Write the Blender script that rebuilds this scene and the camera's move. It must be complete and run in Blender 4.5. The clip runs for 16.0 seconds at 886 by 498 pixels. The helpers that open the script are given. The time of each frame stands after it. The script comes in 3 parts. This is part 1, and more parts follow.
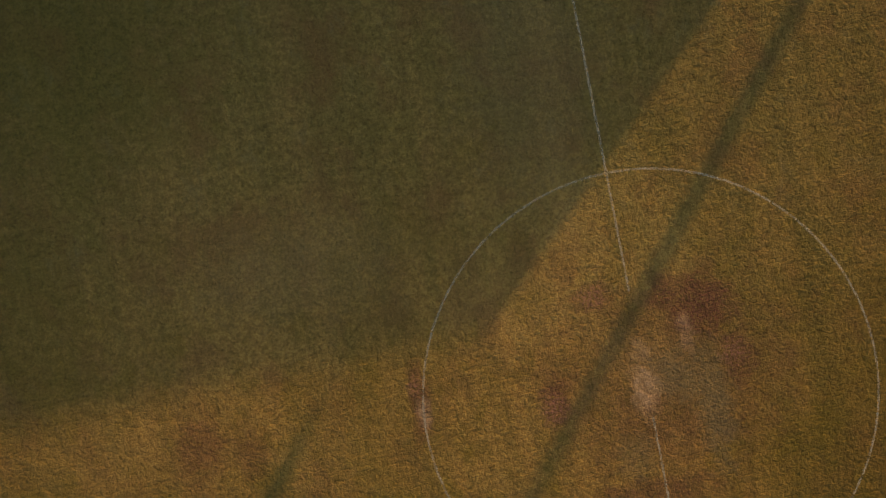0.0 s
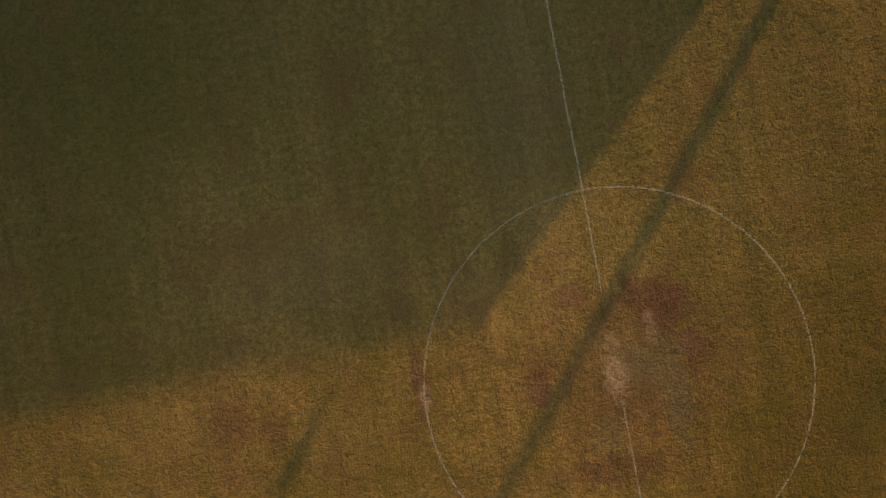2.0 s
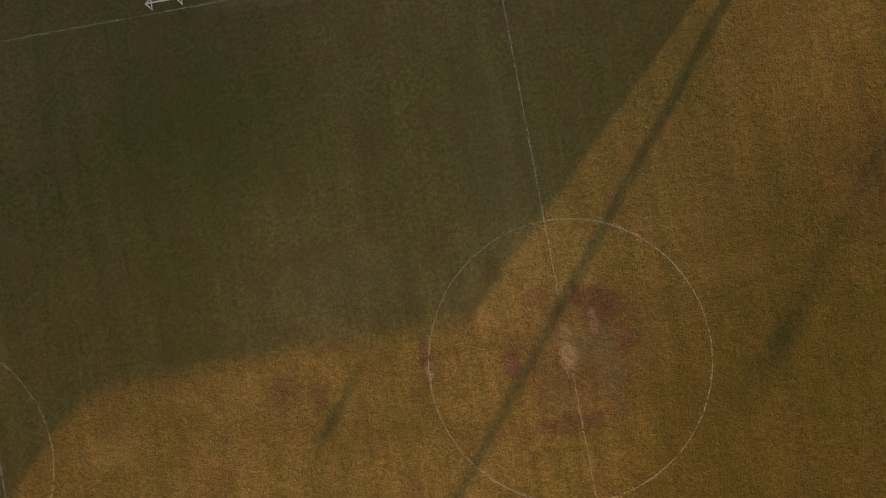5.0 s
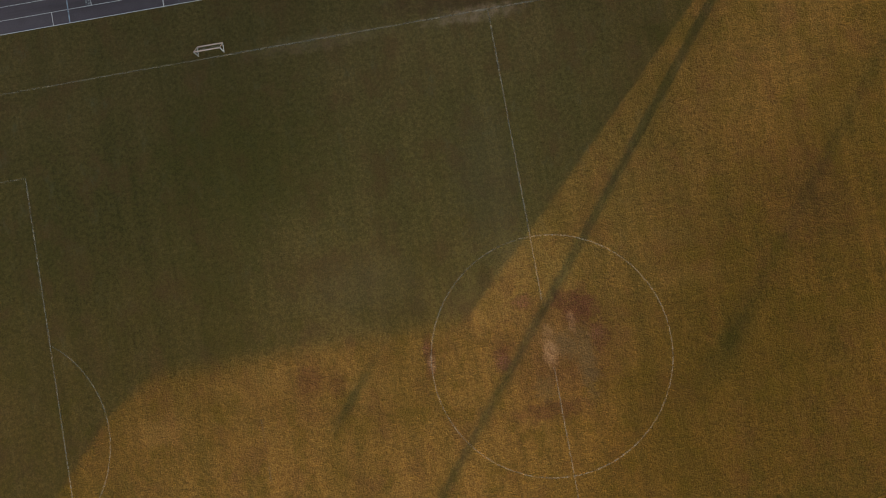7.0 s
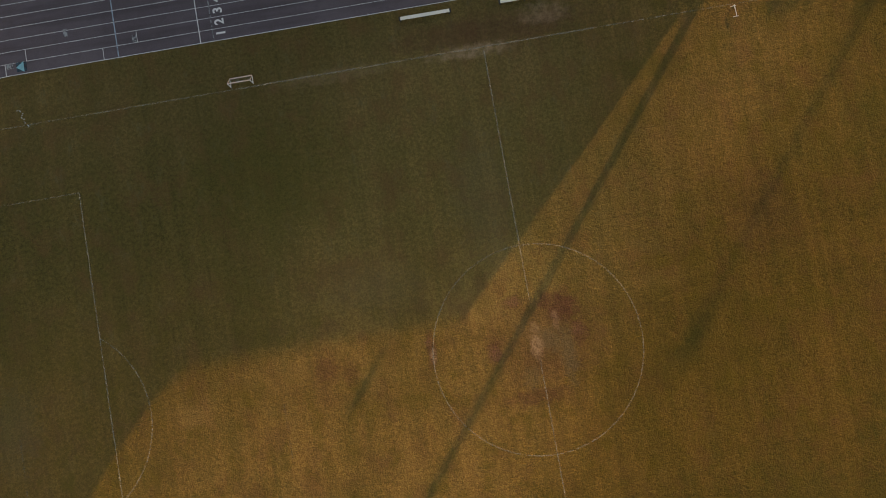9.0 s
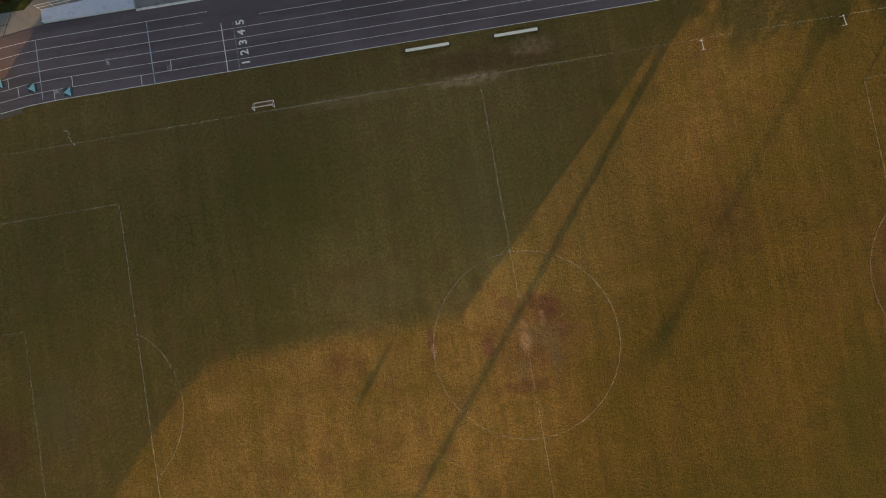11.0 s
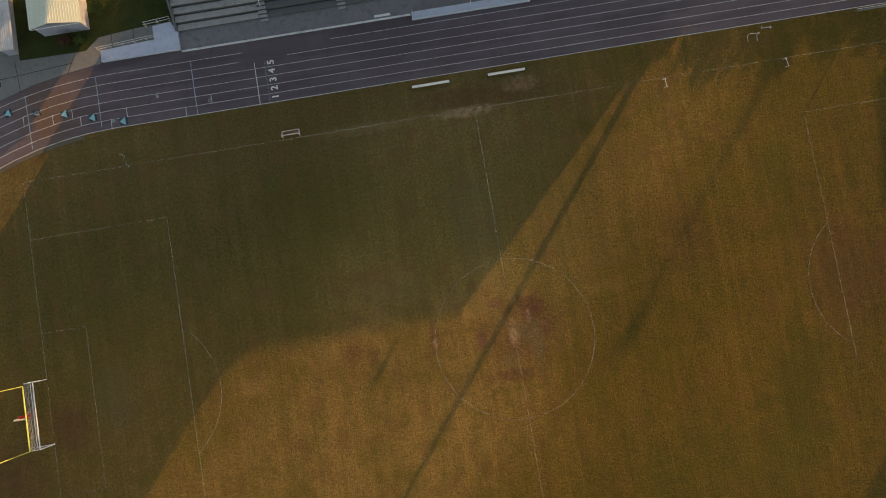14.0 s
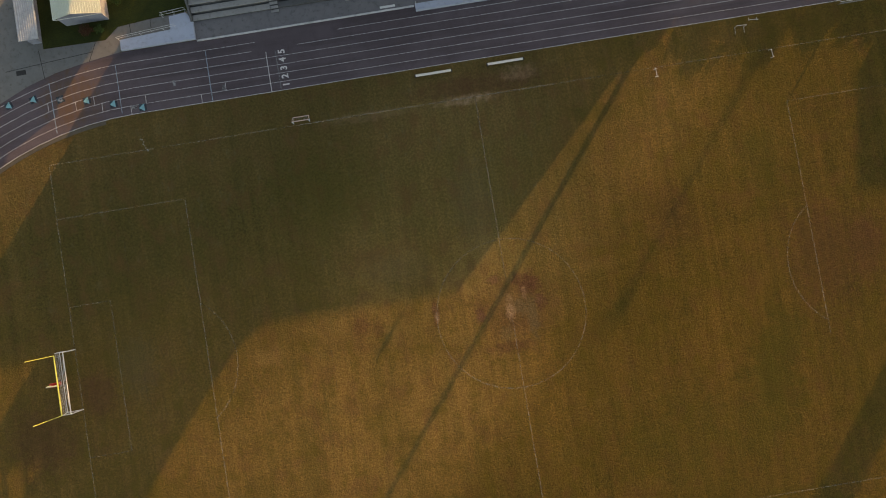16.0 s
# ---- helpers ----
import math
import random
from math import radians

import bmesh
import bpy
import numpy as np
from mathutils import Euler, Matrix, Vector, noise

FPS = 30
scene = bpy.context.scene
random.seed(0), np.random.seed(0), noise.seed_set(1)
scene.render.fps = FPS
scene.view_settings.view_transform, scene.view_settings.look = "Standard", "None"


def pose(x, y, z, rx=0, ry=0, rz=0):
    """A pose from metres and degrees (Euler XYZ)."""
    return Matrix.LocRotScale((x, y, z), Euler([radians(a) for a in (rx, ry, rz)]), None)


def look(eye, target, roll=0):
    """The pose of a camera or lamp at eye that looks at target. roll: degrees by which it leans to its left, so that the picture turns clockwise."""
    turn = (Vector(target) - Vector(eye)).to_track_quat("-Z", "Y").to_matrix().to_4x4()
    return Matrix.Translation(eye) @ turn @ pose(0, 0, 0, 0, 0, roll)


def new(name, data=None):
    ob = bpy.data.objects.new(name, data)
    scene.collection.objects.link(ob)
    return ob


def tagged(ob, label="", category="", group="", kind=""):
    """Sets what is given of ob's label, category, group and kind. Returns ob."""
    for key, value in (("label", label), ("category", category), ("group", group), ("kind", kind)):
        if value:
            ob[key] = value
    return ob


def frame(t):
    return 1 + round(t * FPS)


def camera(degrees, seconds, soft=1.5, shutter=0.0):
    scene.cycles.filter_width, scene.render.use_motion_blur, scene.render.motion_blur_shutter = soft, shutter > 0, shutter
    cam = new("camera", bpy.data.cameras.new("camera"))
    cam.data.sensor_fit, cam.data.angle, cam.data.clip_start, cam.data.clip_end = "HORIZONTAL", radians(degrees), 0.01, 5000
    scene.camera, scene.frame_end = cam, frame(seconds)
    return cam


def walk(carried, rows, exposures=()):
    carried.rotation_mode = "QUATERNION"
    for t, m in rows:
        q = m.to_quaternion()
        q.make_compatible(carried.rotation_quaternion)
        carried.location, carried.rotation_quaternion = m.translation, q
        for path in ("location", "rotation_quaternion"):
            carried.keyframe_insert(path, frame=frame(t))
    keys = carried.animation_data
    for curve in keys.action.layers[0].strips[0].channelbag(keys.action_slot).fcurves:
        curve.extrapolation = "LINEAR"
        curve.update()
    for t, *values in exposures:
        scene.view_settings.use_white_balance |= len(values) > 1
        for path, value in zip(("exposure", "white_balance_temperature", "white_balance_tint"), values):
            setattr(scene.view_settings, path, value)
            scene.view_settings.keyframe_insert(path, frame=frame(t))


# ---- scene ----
# World: the pitch's centre spot is the origin, +y runs along the halfway line to the grandstand.
cam = camera(72.5, 16.0, 1.0)
ROWS = [
    (0, -6.326, 8.043, 24.458, -1.71, 1.312, -11.277),
    (0.5, -6.374, 7.987, 24.398, -1.424, 1.258, -11.179),
    (1, -6.422, 7.931, 25.102, -1.256, 1.112, -11.051),
    (1.5, -6.469, 7.875, 26.677, -0.829, 0.937, -10.925),
    (2, -6.517, 7.818, 28.439, -0.463, 0.772, -10.818),
    (2.5, -6.564, 7.762, 30.256, -0.018, 0.615, -10.713),
    (3, -6.612, 7.706, 32.084, 0.448, 0.438, -10.578),
    (3.5, -6.66, 7.65, 33.906, 0.735, 0.374, -10.52),
    (4, -6.707, 7.594, 35.702, 1.032, 0.329, -10.461),
    (6.5, -6.945, 7.314, 44.397, 2.325, 0.174, -10.21),
    (7, -6.993, 7.258, 46.133, 2.661, 0.128, -10.139),
    (7.5, -7.04, 7.202, 47.843, 2.811, 0.116, -10.112),
    (8, -7.088, 7.146, 49.549, 2.96, 0.055, -10.035),
    (8.5, -7.136, 7.09, 51.239, 3.13, 0.004, -9.988),
    (9, -7.183, 7.034, 52.905, 3.239, -0.007, -9.95),
    (11.5, -7.421, 6.754, 61.287, 3.793, -0.23, -9.714),
    (12, -7.469, 6.697, 62.974, 3.871, -0.248, -9.689),
    (12.5, -7.516, 6.641, 64.65, 3.958, -0.266, -9.653),
    (13, -7.564, 6.585, 66.357, 3.996, -0.283, -9.627),
    (13.5, -7.611, 6.529, 68.068, 4.103, -0.31, -9.601),
    (14, -7.659, 6.473, 69.77, 4.201, -0.298, -9.575),
    (14.5, -7.707, 6.417, 71.153, 4.269, -0.285, -9.548),
    (15, -7.754, 6.361, 72.677, 2.691, -0.25, -9.515),
    (15.5, -7.802, 6.305, 73.701, 2.147, -0.208, -9.475),
    (16, -7.849, 6.249, 74.327, 2.287, -0.273, -9.374),
]
EXPO = 1.0
KELVIN = 8100
TINT = 13
SKY = 0.14
SUN = 2.75
walk(cam, [(t, pose(x, y, z, rx, ry, rz)) for t, x, y, z, rx, ry, rz in ROWS], [(0.0, EXPO, KELVIN, TINT), (16.0, EXPO, KELVIN, TINT)])

# ---- world, sun ----
SUN_AZ, SUN_EL = radians(39.0), radians(11.0)
TO_SUN = Vector((math.sin(SUN_AZ) * math.cos(SUN_EL), math.cos(SUN_AZ) * math.cos(SUN_EL), math.sin(SUN_EL)))
world = bpy.data.worlds.new("evening_sky")
scene.world = world
world.use_nodes = True
wt = world.node_tree
sky = wt.nodes.new("ShaderNodeTexSky")
sky.sky_type, sky.sun_disc, sky.sun_elevation, sky.sun_rotation = "NISHITA", False, SUN_EL, SUN_AZ
sky.air_density, sky.dust_density = 1.0, 1.5
wt.links.new(sky.outputs[0], wt.nodes["Background"].inputs[0])
wt.nodes["Background"].inputs[1].default_value = SKY
sun = new("sun", bpy.data.lights.new("sun", "SUN"))
sun.data.energy, sun.data.angle, sun.data.color = SUN, radians(0.43), (1.0, 0.63, 0.28)
sun.matrix_world = look(TO_SUN * 300, (0, 0, 0))


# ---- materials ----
# turf tones, some in two copies: shaded for the grandstand half, lit elsewhere
GREEN_SHADED = (0.080, 0.0625, 0.017)
GREEN_LIT = (0.078, 0.055, 0.011)
GREEN_TIP = (0.142, 0.112, 0.034)
STRAW = (0.138, 0.083, 0.021)
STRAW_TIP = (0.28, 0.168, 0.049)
STRAW_SHADED = (0.121, 0.083, 0.025)
STRAW_SHADED_TIP = (0.213, 0.150, 0.049)


class Nodes:
    """A few short ways to wire a node material."""

    def __init__(self, name, rough=0.9, metal=0.0):
        self.mat = bpy.data.materials.new(name)
        self.mat.use_nodes = True
        self.tree = self.mat.node_tree
        self.bsdf = self.tree.nodes["Principled BSDF"]
        self.bsdf.inputs["Roughness"].default_value = rough
        self.bsdf.inputs["Metallic"].default_value = metal
        self.bsdf.inputs["Specular IOR Level"].default_value = 0.25
        self.geo = self.tree.nodes.new("ShaderNodeNewGeometry")
        self.pos = self.geo.outputs["Position"]

    def put(self, socket, value):
        if hasattr(value, "links"):
            self.tree.links.new(value, socket)
        elif isinstance(value, tuple) and len(value) == 3 and socket.type == "RGBA":
            socket.default_value = (*value, 1.0)
        else:
            socket.default_value = value

    def math(self, op, a, b=0.0, clamp=False):
        n = self.tree.nodes.new("ShaderNodeMath")
        n.operation, n.use_clamp = op, clamp
        self.put(n.inputs[0], a)
        self.put(n.inputs[1], b)
        return n.outputs[0]

    def scaled(self, sx, sy, sz=1.0, shift=(0, 0, 0)):
        n = self.tree.nodes.new("ShaderNodeMapping")
        self.put(n.inputs["Vector"], self.pos)
        n.inputs["Scale"].default_value, n.inputs["Location"].default_value = (sx, sy, sz), shift
        return n.outputs[0]

    def noise(self, scale, detail=3.0, rough=0.55, vector=None):
        n = self.tree.nodes.new("ShaderNodeTexNoise")
        self.put(n.inputs["Vector"], vector or self.pos)
        n.inputs["Scale"].default_value, n.inputs["Detail"].default_value, n.inputs["Roughness"].default_value = scale, detail, rough
        return n.outputs["Fac"]

    def domes(self, scale, vector=None):
        """Rounded tussocks, packed side by side: 1 on top, 0 in the gaps."""
        n = self.tree.nodes.new("ShaderNodeTexVoronoi")
        n.voronoi_dimensions, n.feature = "2D", "SMOOTH_F1"
        n.inputs["Scale"].default_value, n.inputs["Smoothness"].default_value = scale, 0.35
        self.put(n.inputs["Vector"], vector or self.pos)
        d = self.math("MULTIPLY", n.outputs["Distance"], 1.25)
        return self.math("SUBTRACT", 1.0, self.math("MULTIPLY", d, d), True)

    def step(self, x, lo, hi, a=0.0, b=1.0):
        n = self.tree.nodes.new("ShaderNodeMapRange")
        n.interpolation_type = "SMOOTHSTEP"
        for i, v in enumerate((x, lo, hi, a, b)):
            self.put(n.inputs[i], v)
        return n.outputs[0]

    def mix(self, fac, a, b, blend="MIX"):
        n = self.tree.nodes.new("ShaderNodeMix")
        n.data_type, n.blend_type = "RGBA", blend
        self.put(n.inputs[0], fac)
        self.put(n.inputs[6], a)
        self.put(n.inputs[7], b)
        return n.outputs[2]

    def blob(self, cx, cy, rx, ry, rough):
        """1 inside a ragged ellipse on the ground, 0 outside."""
        v = self.scaled(1 / rx, 1 / ry, 0.0, (-cx / rx, -cy / ry, 0))
        n = self.tree.nodes.new("ShaderNodeVectorMath")
        n.operation = "LENGTH"
        self.put(n.inputs[0], v)
        d = self.math("ADD", n.outputs["Value"], rough)
        return self.step(d, 0.35, 1.15, 1.0, 0.0)

    def bump(self, height, distance, strength=1.0, after=None):
        n = self.tree.nodes.new("ShaderNodeBump")
        self.put(n.inputs["Height"], height)
        n.inputs["Distance"].default_value, n.inputs["Strength"].default_value = distance, strength
        if after:
            self.put(n.inputs["Normal"], after)
        return n.outputs[0]

    def done(self, colour, normal=None, rough=None):
        self.put(self.bsdf.inputs["Base Color"], colour)
        if normal:
            self.put(self.bsdf.inputs["Normal"], normal)
        if rough:
            self.put(self.bsdf.inputs["Roughness"], rough)
        return self.mat


def grass_material():
    m = Nodes("dry_pitch_grass", 0.95)
    m.bsdf.inputs["Specular IOR Level"].default_value = 0.1
    wide = m.noise(0.055, 3.0)
    mid = m.noise(0.35, 4.0, 0.6)
    small = m.noise(1.6, 4.0, 0.65)
    grain = m.noise(8.5, 4.0, 0.65)
    fine = m.noise(17.0, 3.0, 0.65)
    clump = m.noise(3.4, 3.0, 0.6)
    streak = m.noise(1.0, 3.0, 0.6, m.scaled(0.9, 0.05))
    thin = m.noise(1.0, 3.0, 0.65, m.scaled(2.2, 0.12))
    at = m.tree.nodes.new("ShaderNodeSeparateXYZ")
    m.put(at.inputs[0], m.pos)
    px, py = at.outputs["X"], at.outputs["Y"]

    def centred(x, amount):
        return m.math("MULTIPLY", m.math("SUBTRACT", x, 0.5), amount)

    def patches(spots, rough):
        """The strongest of several ragged patches (x, y, half-widths, amount)."""
        most = None
        for cx, cy, rx, ry, amount in spots:
            b = m.math("MULTIPLY", m.blob(cx, cy, rx, ry, rough), amount)
            most = b if most is None else m.math("MAXIMUM", most, b)
        return most

    # greener towards the grandstand, shade put into the colour; straw in the open middle
    shade_tone = m.math("MULTIPLY", m.step(py, -5.0, 20.0), m.step(px, 4.0, 20.0, 1.0, 0.10))
    east = m.step(m.math("SUBTRACT", px, m.math("MULTIPLY", py, 0.9)), 0.0, 14.0)
    f = m.math("ADD", m.math("MULTIPLY", wide, 0.7), m.math("MULTIPLY", mid, 0.55))
    f = m.math("ADD", f, m.math("MULTIPLY", streak, 0.62))
    f = m.math("ADD", f, m.math("MULTIPLY", thin, 0.30))
    f = m.math("ADD", f, m.math("MULTIPLY", small, 0.45))
    f = m.math("SUBTRACT", f, m.math("MULTIPLY", shade_tone, 0.30))
    f = m.math("SUBTRACT", f, m.math("MULTIPLY", east, 0.14))
    # mown bands along the pitch's short side
    band = m.math("SINE", m.math("ADD", m.math("MULTIPLY", px, 1.197), m.math("ADD", centred(mid, 2.4), 22.4)))
    band = m.math("MULTIPLY", m.math("MULTIPLY", band, 0.07), m.math("MULTIPLY", m.step(py, 5.0, 16.0), m.step(px, 0.0, 14.0, 1.0, 0.2)))
    f = m.math("ADD", f, band)
    dry = m.step(f, 0.84, 1.52)
    low = m.mix(shade_tone, GREEN_LIT, GREEN_SHADED)
    tone = m.mix(dry, low, m.mix(shade_tone, STRAW, STRAW_SHADED))
    tone = m.mix(m.step(grain, 0.28, 0.72, 0.08, 0.66), tone, m.mix(dry, GREEN_TIP, m.mix(shade_tone, STRAW_TIP, STRAW_SHADED_TIP)))
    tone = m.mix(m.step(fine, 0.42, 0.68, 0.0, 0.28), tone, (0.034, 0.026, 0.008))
    tone = m.mix(1.0, tone, m.mix(m.step(clump, 0.32, 0.68), (0.80, 0.79, 0.77), (1.20, 1.19, 1.16)), "MULTIPLY")
    # turf brightened in broad patches, the middle ones painted in for lens falloff
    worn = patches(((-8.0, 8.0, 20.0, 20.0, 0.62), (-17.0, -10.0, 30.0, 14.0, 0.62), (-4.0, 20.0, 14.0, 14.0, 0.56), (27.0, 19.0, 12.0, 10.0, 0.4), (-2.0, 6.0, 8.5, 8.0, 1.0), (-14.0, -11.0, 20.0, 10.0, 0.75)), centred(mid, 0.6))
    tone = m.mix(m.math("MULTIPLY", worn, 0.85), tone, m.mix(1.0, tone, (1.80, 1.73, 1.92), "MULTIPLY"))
    verge = m.step(m.math("ADD", py, centred(mid, 6.0)), 17.0, 27.0)
    tone = m.mix(m.math("MULTIPLY", verge, m.step(px, 8.0, 24.0, 1.0, 0.0)), tone, m.mix(1.0, tone, (1.22, 1.13, 1.26), "MULTIPLY"))
    # tan and russet patches
    patch, other = m.noise(0.8, 6.0, 0.75, m.scaled(1.0, 0.5, 1.0, (31, 7, 0))), m.noise(0.42, 5.0, 0.65, m.scaled(1.0, 0.7, 1.0, (5, 47, 0)))
    tan = m.step(patch, 0.45, 0.80, 0.0, 0.40)
    tan = m.math("MAXIMUM", tan, patches(((-4.3, 4.8, 2.8, 2.4, 0.7), (-1.8, 7.2, 2.0, 2.6, 0.6), (0.2, 0.8, 1.8, 1.8, 0.5), (-14.0, 0.2, 2.2, 1.8, 0.5), (-22.5, 1.6, 4.0, 1.6, 0.45),
                                           (-30.0, -0.5, 2.4, 1.6, 0.5), (11.6, 4.0, 3.2, 1.0, 0.4), (-13.5, 9.0, 4.0, 2.5, 0.4)), centred(patch, 2.2)))
    tan = m.math("MULTIPLY", tan, m.step(grain, 0.3, 0.62, 0.35, 1.0))
    tan = m.math("MULTIPLY", tan, m.math("SUBTRACT", 1.0, m.math("MULTIPLY", shade_tone, 0.85)))
    tone = m.mix(tan, tone, m.mix(fine, (0.34, 0.215, 0.075), (0.24, 0.145, 0.048)))
    tone = m.mix(m.step(other, 0.46, 0.70, 0.0, 0.6), tone, m.mix(grain, (0.085, 0.045, 0.016), (0.21, 0.11, 0.045)))
    tone = m.mix(m.math("MULTIPLY", m.step(patch, 0.54, 0.72, 0.0, 0.5), shade_tone), tone, (0.135, 0.122, 0.060))
    olive = m.noise(0.5, 6.0, 0.7, m.scaled(1.0, 0.75, 1.0, (77, 19, 0)))
    tone = m.mix(m.math("MULTIPLY", m.step(olive, 0.48, 0.66, 0.0, 0.6), m.math("SUBTRACT", 1.0, shade_tone)), tone, m.mix(grain, (0.068, 0.052, 0.009), (0.18, 0.128, 0.024)))
    broad = m.noise(0.13, 5.0, 0.62, m.scaled(1.0, 0.6, 1.0, (13, 59, 0)))
    tone = m.mix(m.math("MULTIPLY", m.step(broad, 0.47, 0.62, 0.0, 0.32), m.math("SUBTRACT", 1.0, shade_tone)), tone, m.mix(grain, (0.060, 0.050, 0.009), (0.145, 0.110, 0.022)))
    tone = m.mix(east, tone, m.mix(1.0, tone, (0.83, 0.82, 0.67), "MULTIPLY"))
    # lush patches
    loose = m.math("ADD", centred(small, 1.5), centred(mid, 1.2))
    lush = patches(((30.1, -14.5, 4.5, 7.0, 0.8), (32.7, -8.6, 3.0, 5.0, 0.8), (27.2, -18.8, 5.0, 3.5, 0.7), (19.2, -18.3, 9.0, 7.0, 0.55), (33.3, 13.9, 3.0, 6.0, 0.6), (14.8, 22.8, 4.5, 1.4, 0.8),
                    (-21.0, 18.5, 8.0, 7.0, 0.75), (-24.0, 11.0, 3.0, 5.0, 0.4), (-15.6, -0.6, 1.2, 0.9, 0.7)), loose)
    tone = m.mix(m.math("MULTIPLY", lush, 0.5), tone, m.mix(grain, (0.038, 0.036, 0.006), (0.115, 0.103, 0.019)))
    # worn earth
    ragged = m.math("ADD", centred(m.noise(1.3, 7.0, 0.75), 2.2), centred(grain, 0.7))
    red = patches(((2.6, 3.2, 1.9, 1.8, 1.0), (1.4, 3.9, 1.2, 1.1, 0.9), (3.8, 0.9, 1.1, 1.6, 0.85), (-1.5, 4.3, 1.2, 0.8, 0.7), (-3.7, 0.4, 0.8, 1.3, 0.9), (-9.2, 1.5, 0.55, 2.0, 0.85),
                   (-18.5, 1.4, 1.5, 1.6, 0.65), (-16.4, 0.7, 1.0, 1.2, 0.5), (-0.6, -4.0, 3.6, 0.9, 0.7), (1.2, 28.6, 11.0, 1.7, 0.6), (-51.2, -1.6, 2.6, 3.4, 0.6), (-59.0, -6.0, 5.0, 5.0, 0.55),
                   (0.8, 0.6, 6.0, 5.0, 0.45), (39.5, 1.0, 6.0, 8.0, 0.5), (44.5, 1.4, 4.0, 5.0, 0.6), (21.4, 8.7, 4.0, 5.0, 0.3)), ragged)
    earth = m.mix(small, (0.040, 0.015, 0.011), (0.165, 0.070, 0.042))
    tone = m.mix(m.math("MULTIPLY", red, m.step(grain, 0.3, 0.65, 0.35, 1.0)), tone, earth)
    rosy = patches(((-1.5, 4.4, 0.8, 0.6, 0.8), (-3.8, 0.2, 0.7, 0.8, 0.8), (3.6, 1.1, 0.8, 0.7, 0.7), (-9.3, 2.1, 0.4, 0.6, 0.8)), ragged)
    tone = m.mix(m.math("MULTIPLY", rosy, m.step(grain, 0.4, 0.65, 0.0, 0.6)), tone, (0.30, 0.145, 0.10))
    ash = patches(((1.25, 0.6, 1.3, 1.5, 0.85), (2.5, -0.8, 0.9, 3.0, 0.9), (-2.3, 14.0, 3.5, 7.0, 0.5), (-13.0, 7.6, 5.0, 2.5, 0.4), (-46.0, 1.0, 3.0, 4.5, 0.5), (-1.0, -2.4, 1.0, 1.2, 0.5)), ragged)
    tone = m.mix(m.math("MULTIPLY", ash, m.step(fine, 0.3, 0.65, 0.25, 0.75)), tone, m.mix(grain, (0.080, 0.062, 0.034), (0.20, 0.158, 0.082)))
    pale = patches(((-0.1, 0.3, 0.7, 1.3, 1.0), (0.0, 1.8, 0.5, 0.7, 0.5), (1.9, 2.2, 0.4, 0.9, 0.5), (-1.0, 27.0, 4.4, 0.75, 0.9), (-13.5, 26.9, 6.5, 0.8, 0.3), (5.8, 29.4, 2.6, 1.2, 0.55), (-9.1, 1.0, 0.4, 0.7, 0.6)), ragged)
    tone = m.mix(m.math("MULTIPLY", pale, m.step(small, 0.3, 0.65, 0.15, 0.75)), tone, (0.40, 0.255, 0.15))
    lines = m.noise(1.0, 3.0, 0.6, m.scaled(0.9, 0.03, 1.0, (3, 3, 0)))
    tone = m.mix(1.0, tone, m.mix(m.step(lines, 0.36, 0.68), (0.95, 0.955, 0.95), (1.06, 1.05, 1.04)), "MULTIPLY")
    warp = m.tree.nodes.new("ShaderNodeVectorMath")
    warp.operation = "ADD"
    m.put(warp.inputs[0], m.pos)
    m.put(warp.inputs[1], centred(m.noise(5.0, 2.0), 0.22))
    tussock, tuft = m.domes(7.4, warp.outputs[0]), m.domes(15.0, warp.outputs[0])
    # gaps darkened: earth showing through, plus crevice shade put into the colour
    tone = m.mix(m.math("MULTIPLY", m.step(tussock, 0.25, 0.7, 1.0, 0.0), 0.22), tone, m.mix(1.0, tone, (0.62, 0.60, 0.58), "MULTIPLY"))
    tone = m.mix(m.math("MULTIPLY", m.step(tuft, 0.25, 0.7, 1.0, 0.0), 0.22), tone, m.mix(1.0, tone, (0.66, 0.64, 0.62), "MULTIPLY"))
    n = m.bump(m.noise(0.75, 3.0, 0.6), 0.10, 1.0)
    n = m.bump(tussock, 0.021, 1.0, n)
    n = m.bump(tuft, 0.010, 1.0, n)
    n = m.bump(clump, 0.055, 1.0, n)
    n = m.bump(grain, 0.016, 1.0, n)
    n = m.bump(fine, 0.008, 1.0, n)
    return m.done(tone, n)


def lawn_material():
    m = Nodes("lawn_grass", 0.95)
    c = m.mix(m.noise(0.8, 4.0, 0.6), (0.012, 0.020, 0.004), (0.075, 0.080, 0.012))
    c = m.mix(m.step(m.noise(7.0, 3.0, 0.6), 0.35, 0.7, 0.0, 0.7), c, (0.022, 0.03, 0.008))
    return m.done(c, m.bump(m.noise(6.0, 3.0), 0.10, 0.9))


